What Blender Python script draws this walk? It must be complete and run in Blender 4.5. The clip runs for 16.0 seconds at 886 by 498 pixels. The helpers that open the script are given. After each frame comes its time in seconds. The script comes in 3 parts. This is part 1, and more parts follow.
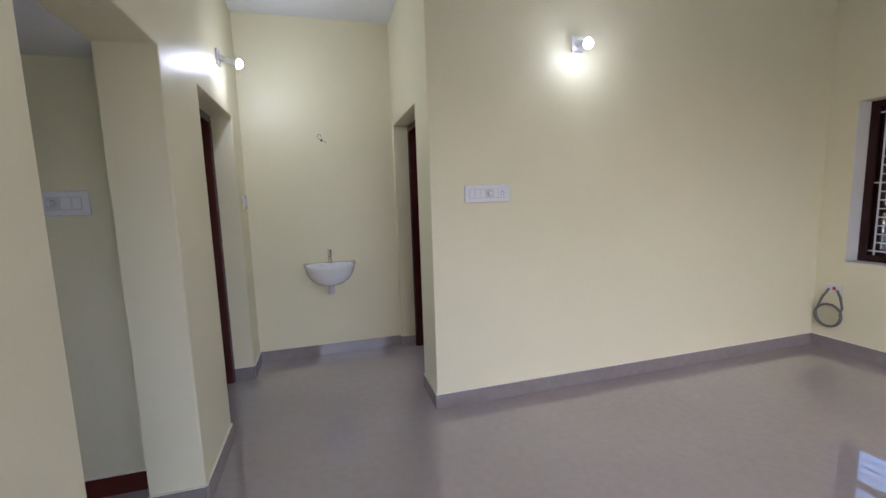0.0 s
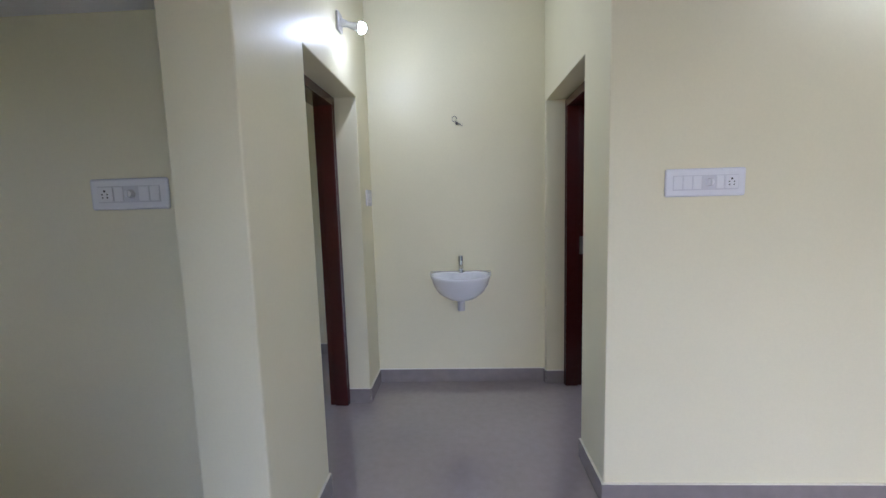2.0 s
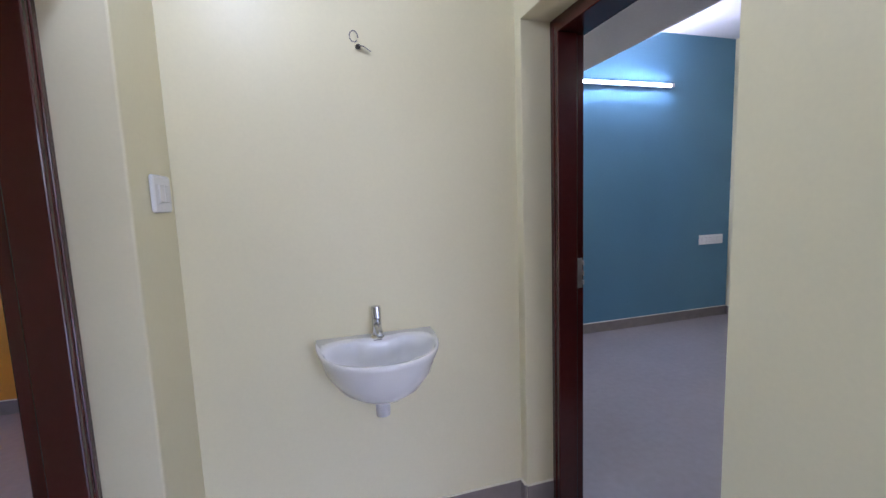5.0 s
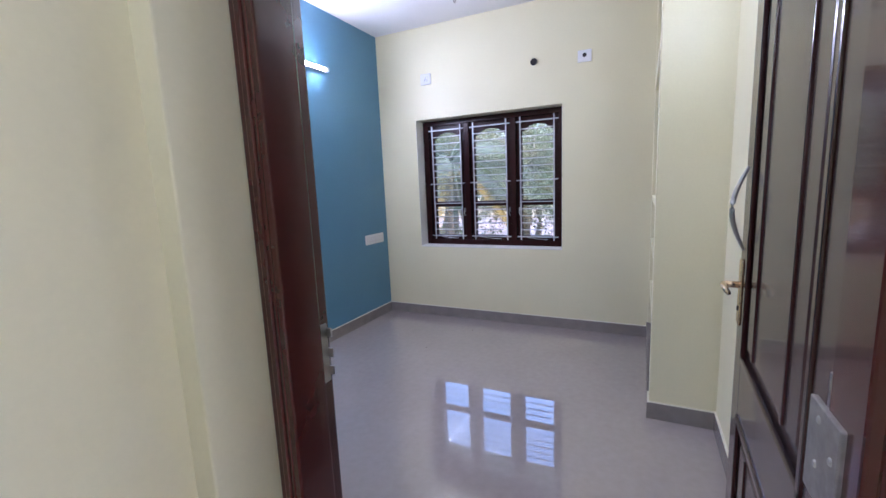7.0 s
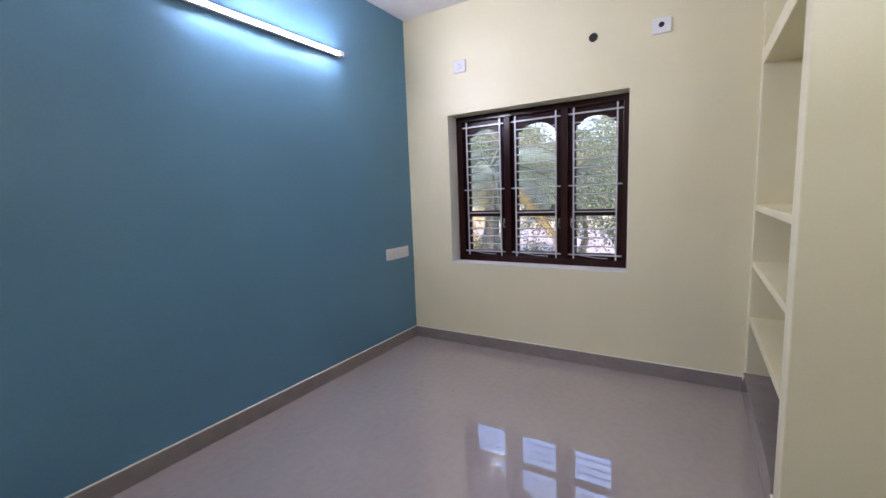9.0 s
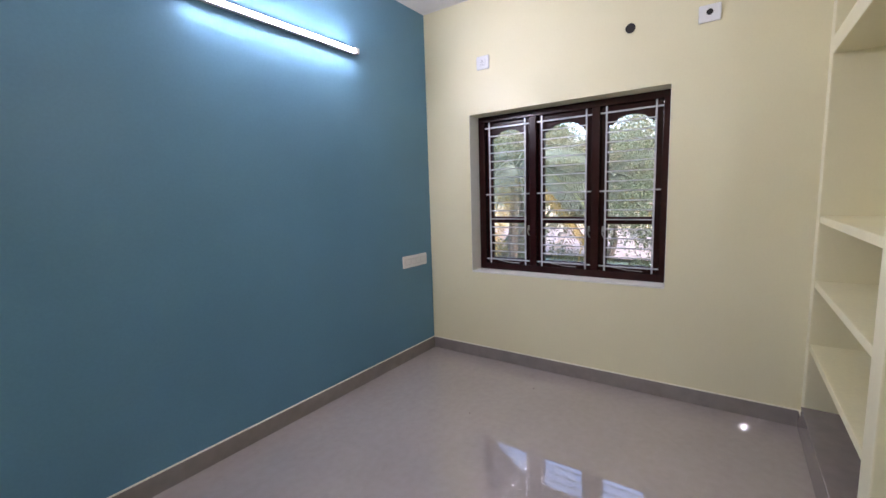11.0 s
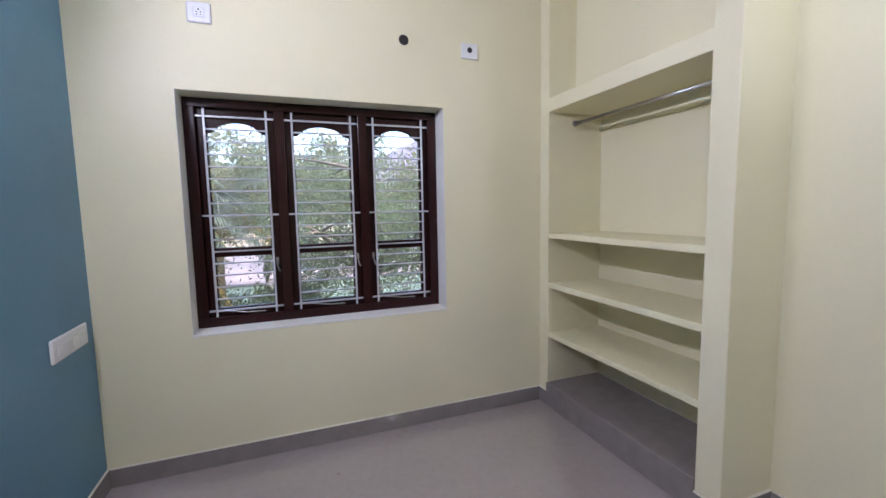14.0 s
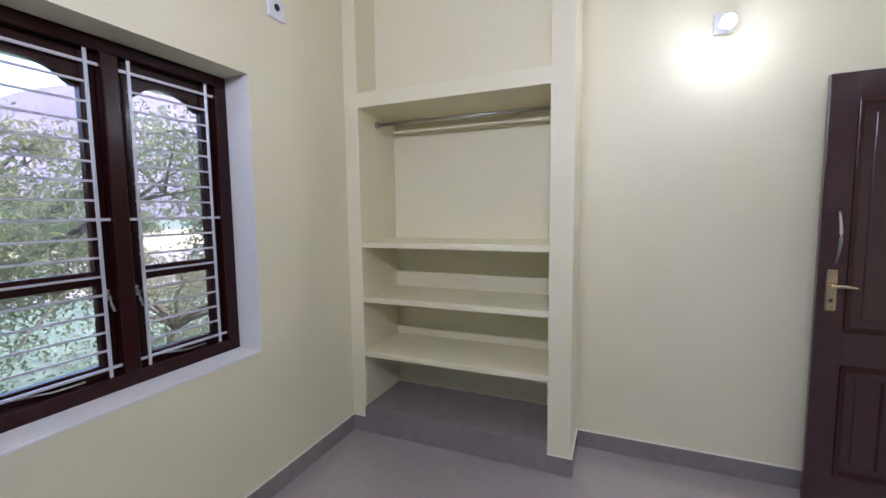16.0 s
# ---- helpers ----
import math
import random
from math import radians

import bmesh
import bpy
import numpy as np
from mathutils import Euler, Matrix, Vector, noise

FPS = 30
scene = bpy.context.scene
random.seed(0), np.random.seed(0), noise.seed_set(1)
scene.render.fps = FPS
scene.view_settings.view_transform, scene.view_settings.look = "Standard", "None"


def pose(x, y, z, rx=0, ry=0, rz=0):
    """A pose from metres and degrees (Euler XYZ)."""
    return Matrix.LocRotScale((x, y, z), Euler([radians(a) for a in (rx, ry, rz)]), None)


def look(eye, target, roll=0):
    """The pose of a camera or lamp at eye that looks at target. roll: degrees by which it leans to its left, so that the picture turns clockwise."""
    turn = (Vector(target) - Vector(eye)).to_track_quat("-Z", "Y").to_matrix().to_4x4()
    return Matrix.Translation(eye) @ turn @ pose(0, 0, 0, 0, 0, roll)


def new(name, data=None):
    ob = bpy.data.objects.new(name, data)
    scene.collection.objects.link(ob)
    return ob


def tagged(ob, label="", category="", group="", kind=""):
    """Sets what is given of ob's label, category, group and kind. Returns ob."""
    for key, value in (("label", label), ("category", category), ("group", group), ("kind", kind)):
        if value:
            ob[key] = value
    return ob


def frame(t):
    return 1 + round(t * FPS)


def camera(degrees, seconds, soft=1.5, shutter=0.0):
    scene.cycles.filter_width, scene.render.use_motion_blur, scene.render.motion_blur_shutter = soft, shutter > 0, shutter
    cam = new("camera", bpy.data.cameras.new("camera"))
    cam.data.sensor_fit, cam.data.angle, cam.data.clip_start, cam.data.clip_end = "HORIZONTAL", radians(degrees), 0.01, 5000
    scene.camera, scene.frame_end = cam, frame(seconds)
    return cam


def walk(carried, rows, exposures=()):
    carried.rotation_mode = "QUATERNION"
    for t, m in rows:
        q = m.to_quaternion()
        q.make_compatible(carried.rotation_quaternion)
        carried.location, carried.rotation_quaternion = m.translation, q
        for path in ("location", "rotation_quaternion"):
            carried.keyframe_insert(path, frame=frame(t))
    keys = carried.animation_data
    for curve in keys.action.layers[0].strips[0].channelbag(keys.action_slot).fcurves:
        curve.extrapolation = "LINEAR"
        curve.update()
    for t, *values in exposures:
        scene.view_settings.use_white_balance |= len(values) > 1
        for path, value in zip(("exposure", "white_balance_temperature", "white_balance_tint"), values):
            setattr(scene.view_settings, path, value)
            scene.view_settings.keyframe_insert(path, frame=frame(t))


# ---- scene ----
cam = camera(93.7, 16.0)
PATH = [
    (0, (-0.256, 0.411, 1.438), (0.292, 2.318, 1.189), -1.8),
    (0.5, (-0.235, 0.563, 1.428), (0.054, 2.525, 1.168), -1.7),
    (1, (-0.213, 0.745, 1.419), (-0.108, 2.725, 1.159), -1.7),
    (1.5, (-0.176, 0.96, 1.41), (-0.2, 2.945, 1.165), -1.6),
    (2, (-0.204, 1.219, 1.4), (-0.294, 3.204, 1.175), -1.6),
    (2.5, (-0.202, 1.477, 1.391), (-0.322, 3.463, 1.188), -1.4),
    (3, (-0.244, 1.728, 1.384), (-0.348, 3.716, 1.194), -1.5),
    (3.2, (-0.282, 1.83, 1.385), (-0.364, 3.82, 1.199), -1.6),
    (5.3, (-0.397, 2.893, 1.385), (0.359, 4.729, 1.143), -2.1),
    (5.5, (-0.386, 3.016, 1.38), (0.517, 4.783, 1.13), -2.1),
    (6, (-0.339, 3.279, 1.386), (0.935, 4.796, 1.114), -2.0),
    (6.5, (-0.184, 3.501, 1.403), (1.4, 4.687, 1.107), -2.3),
    (7, (0.015, 3.646, 1.404), (1.794, 4.51, 1.106), -2.4),
    (7.5, (0.216, 3.748, 1.383), (2.086, 4.398, 1.098), -2.2),
    (8, (0.422, 3.78, 1.397), (2.302, 4.402, 1.121), -2.0),
    (8.5, (0.589, 3.844, 1.41), (2.411, 4.625, 1.14), -1.9),
    (9, (0.668, 3.895, 1.378), (2.36, 4.932, 1.129), -2.1),
    (9.2, (0.695, 3.901, 1.385), (2.324, 5.035, 1.135), -2.4),
    (11.5, (1.002, 4.048, 1.43), (2.634, 5.176, 1.179), -1.5),
    (12, (1.162, 4.2, 1.432), (2.972, 5.016, 1.192), -1.1),
    (12.5, (1.235, 4.435, 1.434), (3.164, 4.913, 1.209), -0.8),
    (13, (1.239, 4.694, 1.434), (3.226, 4.776, 1.221), -0.6),
    (13.5, (1.318, 5.028, 1.45), (3.281, 4.701, 1.251), -0.7),
    (14, (1.398, 5.316, 1.448), (3.261, 4.615, 1.253), -1.1),
    (14.5, (1.59, 5.565, 1.446), (3.282, 4.516, 1.253), -1.1),
    (15, (1.796, 5.714, 1.41), (3.254, 4.356, 1.245), -0.9),
    (15.5, (2.104, 5.811, 1.444), (3.247, 4.181, 1.257), -1.0),
    (16, (2.372, 5.824, 1.444), (3.145, 3.988, 1.266), -0.7),
]
walk(cam, [(t, look(eye, target, roll)) for t, eye, target, roll in PATH],
     [(0, 2.25, 5650, 25), (2.5, 2.48, 5300, 25), (5.5, 2.76, 5300, 31), (6.5, 2.84, 5300, 28), (7.5, 3.28, 5400, 29), (9, 3.0, 5850, 28), (12, 3.05, 6150, 25), (14, 2.95, 5700, 26), (16, 2.86, 5650, 27)])

# ---- world, sun ----
world = bpy.data.worlds.new("sky")
scene.world = world
world.use_nodes = True
wn = world.node_tree.nodes
sky = wn.new("ShaderNodeTexSky")
sky.sky_type = "NISHITA"
sky.sun_disc = False
sky.sun_elevation = radians(48)
sky.sun_rotation = radians(200)
sky.air_density, sky.dust_density = 1.0, 3.0
wn["Background"].inputs["Strength"].default_value = 0.15
world.node_tree.links.new(sky.outputs["Color"], wn["Background"].inputs["Color"])
sun = new("sun", bpy.data.lights.new("sun", "SUN"))
sun.data.energy, sun.data.angle, sun.data.color = 0.9, radians(10), (1.0, 0.96, 0.9)
sun.matrix_world = look((10, -20, 30), (6, -2, 0))

HALL_BULB, PASSAGE_BULB, ROOM_BULB = 54.0, 76.0, 46.0      # glow of the round lamps
TUBE = 52.0       # glow of the tube


# ---- materials ----
def material(name, color, rough=0.5, metal=0.0, grain=40.0, vary=0.06, bump=0.05, bump_scale=None, stain=0.05, coat=0.0, spec=0.5):
    """Paint, tile, wood or metal with two scales of colour variation, and fine relief."""
    m = bpy.data.materials.new(name)
    m.use_nodes = True
    nt = m.node_tree
    b = nt.nodes["Principled BSDF"]
    b.inputs["Roughness"].default_value, b.inputs["Metallic"].default_value = rough, metal
    b.inputs["Coat Weight"].default_value = coat
    b.inputs["Coat Roughness"].default_value = 0.008 if rough < 0.05 else 0.05
    b.inputs["Specular IOR Level"].default_value = spec
    at = nt.nodes.new("ShaderNodeNewGeometry").outputs["Position"]

    def noise_at(scale, detail):
        n = nt.nodes.new("ShaderNodeTexNoise")
        n.inputs["Scale"].default_value, n.inputs["Detail"].default_value = scale, detail
        nt.links.new(at, n.inputs["Vector"])
        return n.outputs["Fac"]

    def blend(fac, a, amount):
        up = nt.nodes.new("ShaderNodeMapRange")
        up.inputs["From Min"].default_value, up.inputs["From Max"].default_value = 0.3, 0.7
        up.inputs["To Min"].default_value, up.inputs["To Max"].default_value = 1 - amount, 1 + amount
        nt.links.new(fac, up.inputs["Value"])
        mul = nt.nodes.new("ShaderNodeVectorMath")
        mul.operation = "SCALE"
        if isinstance(a, tuple):
            mul.inputs[0].default_value = a
        else:
            nt.links.new(a, mul.inputs[0])
        nt.links.new(up.outputs["Result"], mul.inputs["Scale"])
        return mul.outputs["Vector"]

    fine = noise_at(grain, 4)
    c = blend(fine, tuple(color), vary)
    c = blend(noise_at(1.3, 3), c, stain)
    nt.links.new(c, b.inputs["Base Color"])
    ro = nt.nodes.new("ShaderNodeMapRange")
    ro.inputs["To Min"].default_value, ro.inputs["To Max"].default_value = rough * 0.8, min(1, rough * 1.2)
    nt.links.new(noise_at(3.5, 5), ro.inputs["Value"])
    nt.links.new(ro.outputs["Result"], b.inputs["Roughness"])
    if bump:
        bp = nt.nodes.new("ShaderNodeBump")
        bp.inputs["Strength"].default_value, bp.inputs["Distance"].default_value = bump, 0.004
        nt.links.new(noise_at(bump_scale or grain, 5), bp.inputs["Height"])
        nt.links.new(bp.outputs["Normal"], b.inputs["Normal"])
    return m


def glow(name, color, strength):
    m = bpy.data.materials.new(name)
    m.use_nodes = True
    b = m.node_tree.nodes["Principled BSDF"]
    b.inputs["Base Color"].default_value = (0.9, 0.9, 0.9, 1)
    b.inputs["Emission Color"].default_value = (*color, 1)
    b.inputs["Emission Strength"].default_value = strength
    return m


def glass_material():
    m = bpy.data.materials.new("window_glass")
    m.use_nodes = True
    nt = m.node_tree
    clear, gloss, mix, fres = (nt.nodes.new("ShaderNode" + k) for k in ("BsdfTransparent", "BsdfGlossy", "MixShader", "Fresnel"))
    clear.inputs["Color"].default_value = (0.93, 0.96, 0.95, 1)
    gloss.inputs["Roughness"].default_value = 0.02
    nt.links.new(fres.outputs[0], mix.inputs[0])
    nt.links.new(clear.outputs[0], mix.inputs[1])
    nt.links.new(gloss.outputs[0], mix.inputs[2])
    nt.links.new(mix.outputs[0], nt.nodes["Material Output"].inputs["Surface"])
    return m


def leaf_material(name, color):
    m = material(name, color, 0.75, grain=3, vary=0.35, bump=0, stain=0.3, spec=0.15)
    nt = m.node_tree
    b = nt.nodes["Principled BSDF"]
    tr, mix = nt.nodes.new("ShaderNodeBsdfTranslucent"), nt.nodes.new("ShaderNodeMixShader")
    tr.inputs["Color"].default_value = (color[0] * 1.6, color[1] * 1.6, color[2], 1)
    mix.inputs[0].default_value = 0.4
    nt.links.new(b.outputs[0], mix.inputs[1])
    nt.links.new(tr.outputs[0], mix.inputs[2])
    nt.links.new(mix.outputs[0], nt.nodes["Material Output"].inputs["Surface"])
    return m


CREAM = material("cream_wall_paint", (0.78, 0.732, 0.505), 0.42, grain=90, vary=0.012, bump=0.10, bump_scale=26, stain=0.025, spec=0.35)
WHITE = material("white_ceiling_paint", (0.80, 0.80, 0.80), 0.7, grain=60, vary=0.02, bump=0.08, bump_scale=30, stain=0.03)
BLUE = material("blue_wall_paint", (0.115, 0.265, 0.385), 0.38, grain=70, vary=0.03, bump=0.12, bump_scale=22, stain=0.05, spec=0.4)
ORANGE = material("orange_wall_paint", (0.62, 0.26, 0.02), 0.5, grain=70, vary=0.03, bump=0.1, stain=0.05)
FLOOR = material("polished_floor_tile", (0.36, 0.312, 0.30), 0.006, grain=22, vary=0.04, bump=0.0, stain=0.05, coat=0.9, spec=0.8)
SKIRT = material("grey_skirting_tile", (0.255, 0.225, 0.21), 0.05, grain=14, vary=0.07, bump=0.0, stain=0.06)
RED_TILE = material("dark_red_tile", (0.10, 0.018, 0.012), 0.25, grain=20, vary=0.1, bump=0.02)
GROUT = material("cream_grout", (0.80, 0.76, 0.62), 0.6, grain=80, vary=0.05, bump=0.2)
FRAME = material("varnished_frame_wood", (0.062, 0.011, 0.009), 0.2, grain=30, vary=0.05, bump=0.015, stain=0.06, coat=0.3)
WINDOW_WOOD = material("dark_window_wood", (0.024, 0.005, 0.005), 0.25, grain=30, vary=0.05, bump=0.015, stain=0.06, coat=0.05, spec=0.28)
MOULDING = material("dark_red_moulding_wood", (0.040, 0.012, 0.011), 0.2, grain=30, vary=0.05, bump=0.01, stain=0.05, coat=0.3)
LEAF_WOOD = material("brown_door_wood", (0.058, 0.030, 0.028), 0.24, grain=24, vary=0.07, bump=0.006, stain=0.04, coat=0.3)
CERAMIC = material("white_ceramic", (0.82, 0.83, 0.84), 0.08, grain=20, vary=0.01, bump=0.0, stain=0.01, coat=0.5)
PLASTIC = material("white_switch_plastic", (0.80, 0.80, 0.80), 0.25, grain=40, vary=0.01, bump=0.0, stain=0.02)
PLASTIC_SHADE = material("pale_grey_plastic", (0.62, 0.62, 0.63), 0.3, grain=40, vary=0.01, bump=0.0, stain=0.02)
DARK = material("black_hole", (0.012, 0.010, 0.010), 0.7, grain=40, vary=0.1, bump=0.1)
CHROME = material("chrome", (0.62, 0.62, 0.63), 0.12, 1.0, grain=30, vary=0.03, bump=0.0)
PLATE = material("dull_zinc_plate", (0.30, 0.28, 0.26), 0.5, 0.6, grain=60, vary=0.15, bump=0.05, stain=0.15)
STEEL = material("steel", (0.45, 0.44, 0.42), 0.3, 1.0, grain=40, vary=0.06, bump=0.03)
BRASS = material("brushed_brass", (0.76, 0.58, 0.38), 0.25, 1.0, grain=40, vary=0.05, bump=0.02)
GRILLE = material("silver_grille_paint", (0.62, 0.62, 0.65), 0.35, 0.3, grain=60, vary=0.05, bump=0.03)
CABLE = material("grey_cable", (0.16, 0.155, 0.15), 0.5, grain=60, vary=0.05, bump=0.05)
SHELF = material("cream_shelf_paint", (0.785, 0.74, 0.49), 0.45, grain=50, vary=0.03, bump=0.1, bump_scale=25, stain=0.07)
RED_PLASTIC = material("red_plastic", (0.5, 0.02, 0.02), 0.3, bump=0)
GLASS = glass_material()
TUBE_GLOW = glow("tube_glow", (0.97, 0.96, 1.0), TUBE)
GROUND = material("grassy_ground", (0.075, 0.105, 0.065), 0.9, grain=2.0, vary=0.4, bump=0.5, stain=0.3)
SOIL = material("bare_pinkish_soil", (0.19, 0.145, 0.13), 0.95, grain=0.6, vary=0.25, bump=0.4, stain=0.3)
# white sill paint; on the side reveals its paleness stands in for daylight
REVEAL = material("pale_sill_and_daylit_reveal", (0.80, 0.785, 0.72), 0.5, grain=60, vary=0.02, bump=0.08, bump_scale=26, stain=0.03)
DRY = material("dry_yellow_field", (0.27, 0.205, 0.11), 0.9, grain=1.5, vary=0.25, bump=0.4, stain=0.2)
BARK = material("grey_brown_bark", (0.13, 0.10, 0.075), 0.9, grain=12, vary=0.3, bump=0.6, stain=0.2)
LEAF_A = leaf_material("mid_green_leaf", (0.125, 0.142, 0.095))
LEAF_B = leaf_material("olive_leaf", (0.175, 0.168, 0.12))
LEAF_C = leaf_material("dark_palm_leaf", (0.115, 0.13, 0.10))
LEAF_D = leaf_material("dry_palm_leaf", (0.34, 0.23, 0.08))
# distance haze is mixed into this mauve; no air is modelled
HILL = material("haze_tinted_hill", (0.20, 0.155, 0.19), 1.0, grain=0.02, vary=0.2, bump=0, stain=0.1)
PINK = material("pale_house_plaster", (0.55, 0.40, 0.36), 0.8, grain=3, vary=0.1, bump=0.05)
ROOF = material("red_roof_tile", (0.33, 0.12, 0.08), 0.8, grain=6, vary=0.2, bump=0.2)


# ---- building blocks ----
def mesh_ob(name, bm, mat, parent=None, smooth=False):
    bmesh.ops.recalc_face_normals(bm, faces=bm.faces[:])
    me = bpy.data.meshes.new(name)
    bm.to_mesh(me)
    bm.free()
    me.materials.append(mat)
    if smooth:
        me.shade_smooth()
    ob = new(name, me)
    if parent:
        ob.parent = parent
    return ob


def part(name, bm, mat, parent, label="", smooth=False):
    ob = mesh_ob(name, bm, mat, parent, smooth)
    return tagged(ob, label) if label else ob


def base(name, x, y, z, label, category, group="", kind="", rz=0.0):
    ob = new(name)
    ob.empty_display_size = 0.05
    ob.matrix_world = pose(x, y, z, 0, 0, rz)
    return tagged(ob, label, category, group, kind)


def box(bm, x0, y0, z0, x1, y1, z1, bevel=0.0, seg=2):
    r = bmesh.ops.create_cube(bm, size=1, matrix=Matrix.Translation(((x0 + x1) / 2, (y0 + y1) / 2, (z0 + z1) / 2)) @ Matrix.Diagonal((abs(x1 - x0), abs(y1 - y0), abs(z1 - z0), 1)))
    if bevel:
        es = {e for v in r["verts"] for e in v.link_edges}
        bmesh.ops.bevel(bm, geom=list(es), offset=bevel, segments=seg, profile=0.5, affect="EDGES")
    return bm


def boxes(*dims, bevel=0.0):
    bm = bmesh.new()
    for d in dims:
        box(bm, *d, bevel=bevel)
    return bm


def rod(bm, a, b, r0, r1=None, n=12):
    a, b = Vector(a), Vector(b)
    d = b - a
    m = Matrix.Translation((a + b) / 2) @ d.to_track_quat("Z", "Y").to_matrix().to_4x4()
    bmesh.ops.create_cone(bm, cap_ends=True, segments=n, radius1=r0, radius2=r0 if r1 is None else r1, depth=d.length, matrix=m)
    return bm


def tube_along(bm, pts, r, n=8):
    """A round rod through points, with joined rings."""
    pts = [Vector(p) for p in pts]
    rings = []
    for i, p in enumerate(pts):
        d = (pts[min(i + 1, len(pts) - 1)] - pts[max(i - 1, 0)]).normalized()
        q = d.to_track_quat("Z", "Y")
        rr = r[i] if isinstance(r, (list, tuple)) else r
        rings.append([bm.verts.new(p + q @ Vector((rr * math.cos(k * math.tau / n), rr * math.sin(k * math.tau / n), 0))) for k in range(n)])
    for a, b in zip(rings, rings[1:]):
        for k in range(n):
            bm.faces.new((a[k], a[(k + 1) % n], b[(k + 1) % n], b[k]))
    bm.faces.new(rings[0][::-1])
    bm.faces.new(rings[-1])
    return bm


def solid(keep, holes=()):
    """The outer skin of a union of boxes less holes."""
    cuts = [sorted({round(d[a], 4) for d in (*keep, *holes)} | {round(d[a + 3], 4) for d in (*keep, *holes)}) for a in range(3)]

    def inside(i, j, k):
        if not (0 <= i < len(cuts[0]) - 1 and 0 <= j < len(cuts[1]) - 1 and 0 <= k < len(cuts[2]) - 1):
            return False
        c = [(cuts[a][n] + cuts[a][n + 1]) / 2 for a, n in enumerate((i, j, k))]
        isin = lambda d: all(d[a] < c[a] < d[a + 3] for a in range(3))
        return any(map(isin, keep)) and not any(map(isin, holes))

    bm, made = bmesh.new(), {}

    def vert(i, j, k):
        if (i, j, k) not in made:
            made[i, j, k] = bm.verts.new((cuts[0][i], cuts[1][j], cuts[2][k]))
        return made[i, j, k]

    for i in range(len(cuts[0]) - 1):
        for j in range(len(cuts[1]) - 1):
            for k in range(len(cuts[2]) - 1):
                if not inside(i, j, k):
                    continue
                for a in range(3):
                    for s in (0, 1):
                        o = [i, j, k]
                        o[a] += 1 if s else -1
                        if inside(*o):
                            continue
                        b, c = (a + 1) % 3, (a + 2) % 3
                        quad = []
                        for u, v in ((0, 0), (1, 0), (1, 1), (0, 1)):
                            q = [i, j, k]
                            q[a] += s
                            q[b] += u
                            q[c] += v
                            quad.append(vert(*q))
                        bm.faces.new(quad if s else quad[::-1])
    return bm


def structure(name, bm, mat, label="", category=""):
    return tagged(mesh_ob(name, bm, mat), label, category, kind="structure")


def soften(ob, width=0.006):
    """Slightly rounded plaster edges."""
    md = ob.modifiers.new("edge", "BEVEL")
    md.width, md.segments, md.limit_method, md.angle_limit = width, 2, "ANGLE", radians(40)
    return ob


# ---- the rooms ----
XL, XL2 = -0.873, -1.11        # passage wall, its two faces
XR, XR2 = 0.42, 0.66           # passage and bedroom wall
YB = 4.35                      # basin wall
YH, YS = 3.015, 3.25           # wall between hall and bedroom
XE, XE2 = 3.98, 4.215          # outer wall
YN = 6.27                      # blue wall
YNI, YNB = 3.585, 3.13         # alcove front and back
NX0, NX1, NXP = 2.705, 3.88, 2.58
H = 3.0
YS0 = -1.6                     # far end of the hall, behind
DR0, DR1 = 3.375, 4.298        # bedroom door opening
DL0, DL1 = 3.08, 4.01          # other door opening
WB = (4.325, 5.828, 0.768, 2.095)
# unseen extra hall window, added for its daylight
W_ADDED = (-1.2, 0.3, 0.782, 2.105)
WH = (1.31, 2.81, 0.782, 2.105)

structure("floor", solid([(-4.2, YS0 - 0.2, -0.15, XE2, 6.6, 0)]), FLOOR, "glossy grey-beige polished tile floor", "floor")
structure("ceiling", solid([(-4.2, YS0 - 0.2, H, XE2, 6.6, H + 0.15)]), WHITE, "plain white painted ceiling", "ceiling")
soften(structure("wall_passage", solid([(XL2, YS0, 0, XL, YB + 0.1, H)], [(XL2 - 1, 1.60, -1, 1, 2.50, 2.11), (XL2 - 1, DL0, -1, 1, DL1, 2.10)]), CREAM, "cream painted wall with a door opening", "wall"))
structure("wall_basin", solid([(XL2 + 0.02, YB, 0, XR + 0.05, YB + 0.23, H)]), CREAM, "cream painted wall behind the basin", "wall")
soften(structure("wall_hall", solid([(XR, YH, 0, XR2, YN, H), (XR2, YH, 0, XE, YS, H), (NXP, YS, 0, XE, YNI, H)], [(0, DR0, -1, 1, DR1, 2.10), (NX0, YNB, 0, NX1, 4, 2.093), (NX0, 3.36, 2.185, NX1, 4, 2.97)]), CREAM, "cream painted wall with bedroom door opening and shelf alcove", "wall"), 0.004)
structure("wall_east", solid([(XE, YS0, 0, XE2, YN + 0.23, H)], [(0, WB[0], WB[2], 9, WB[1], WB[3]), (0, WH[0], WH[2], 9, WH[1], WH[3]), (0, W_ADDED[0], W_ADDED[2], 9, W_ADDED[1], W_ADDED[3])]), CREAM, "cream painted outer wall with windows", "wall")
structure("wall_blue", solid([(XR2, YN, 0, XE, YN + 0.23, H)]), BLUE, "blue painted accent wall", "wall")
# the wide opening is unseen, added to let sky light into the hall
structure("wall_south", solid([(-4.2, YS0 - 0.2, 0, XE2, YS0, H)], [(-0.5, YS0 - 1, -1, 2.6, YS0 + 1, 2.45)]), CREAM, "cream painted wall", "wall")
structure("wall_recess", solid([(-2.9, 2.74, 0, XL2, 2.98, H)]), CREAM, "cream painted wall of the recess", "wall")
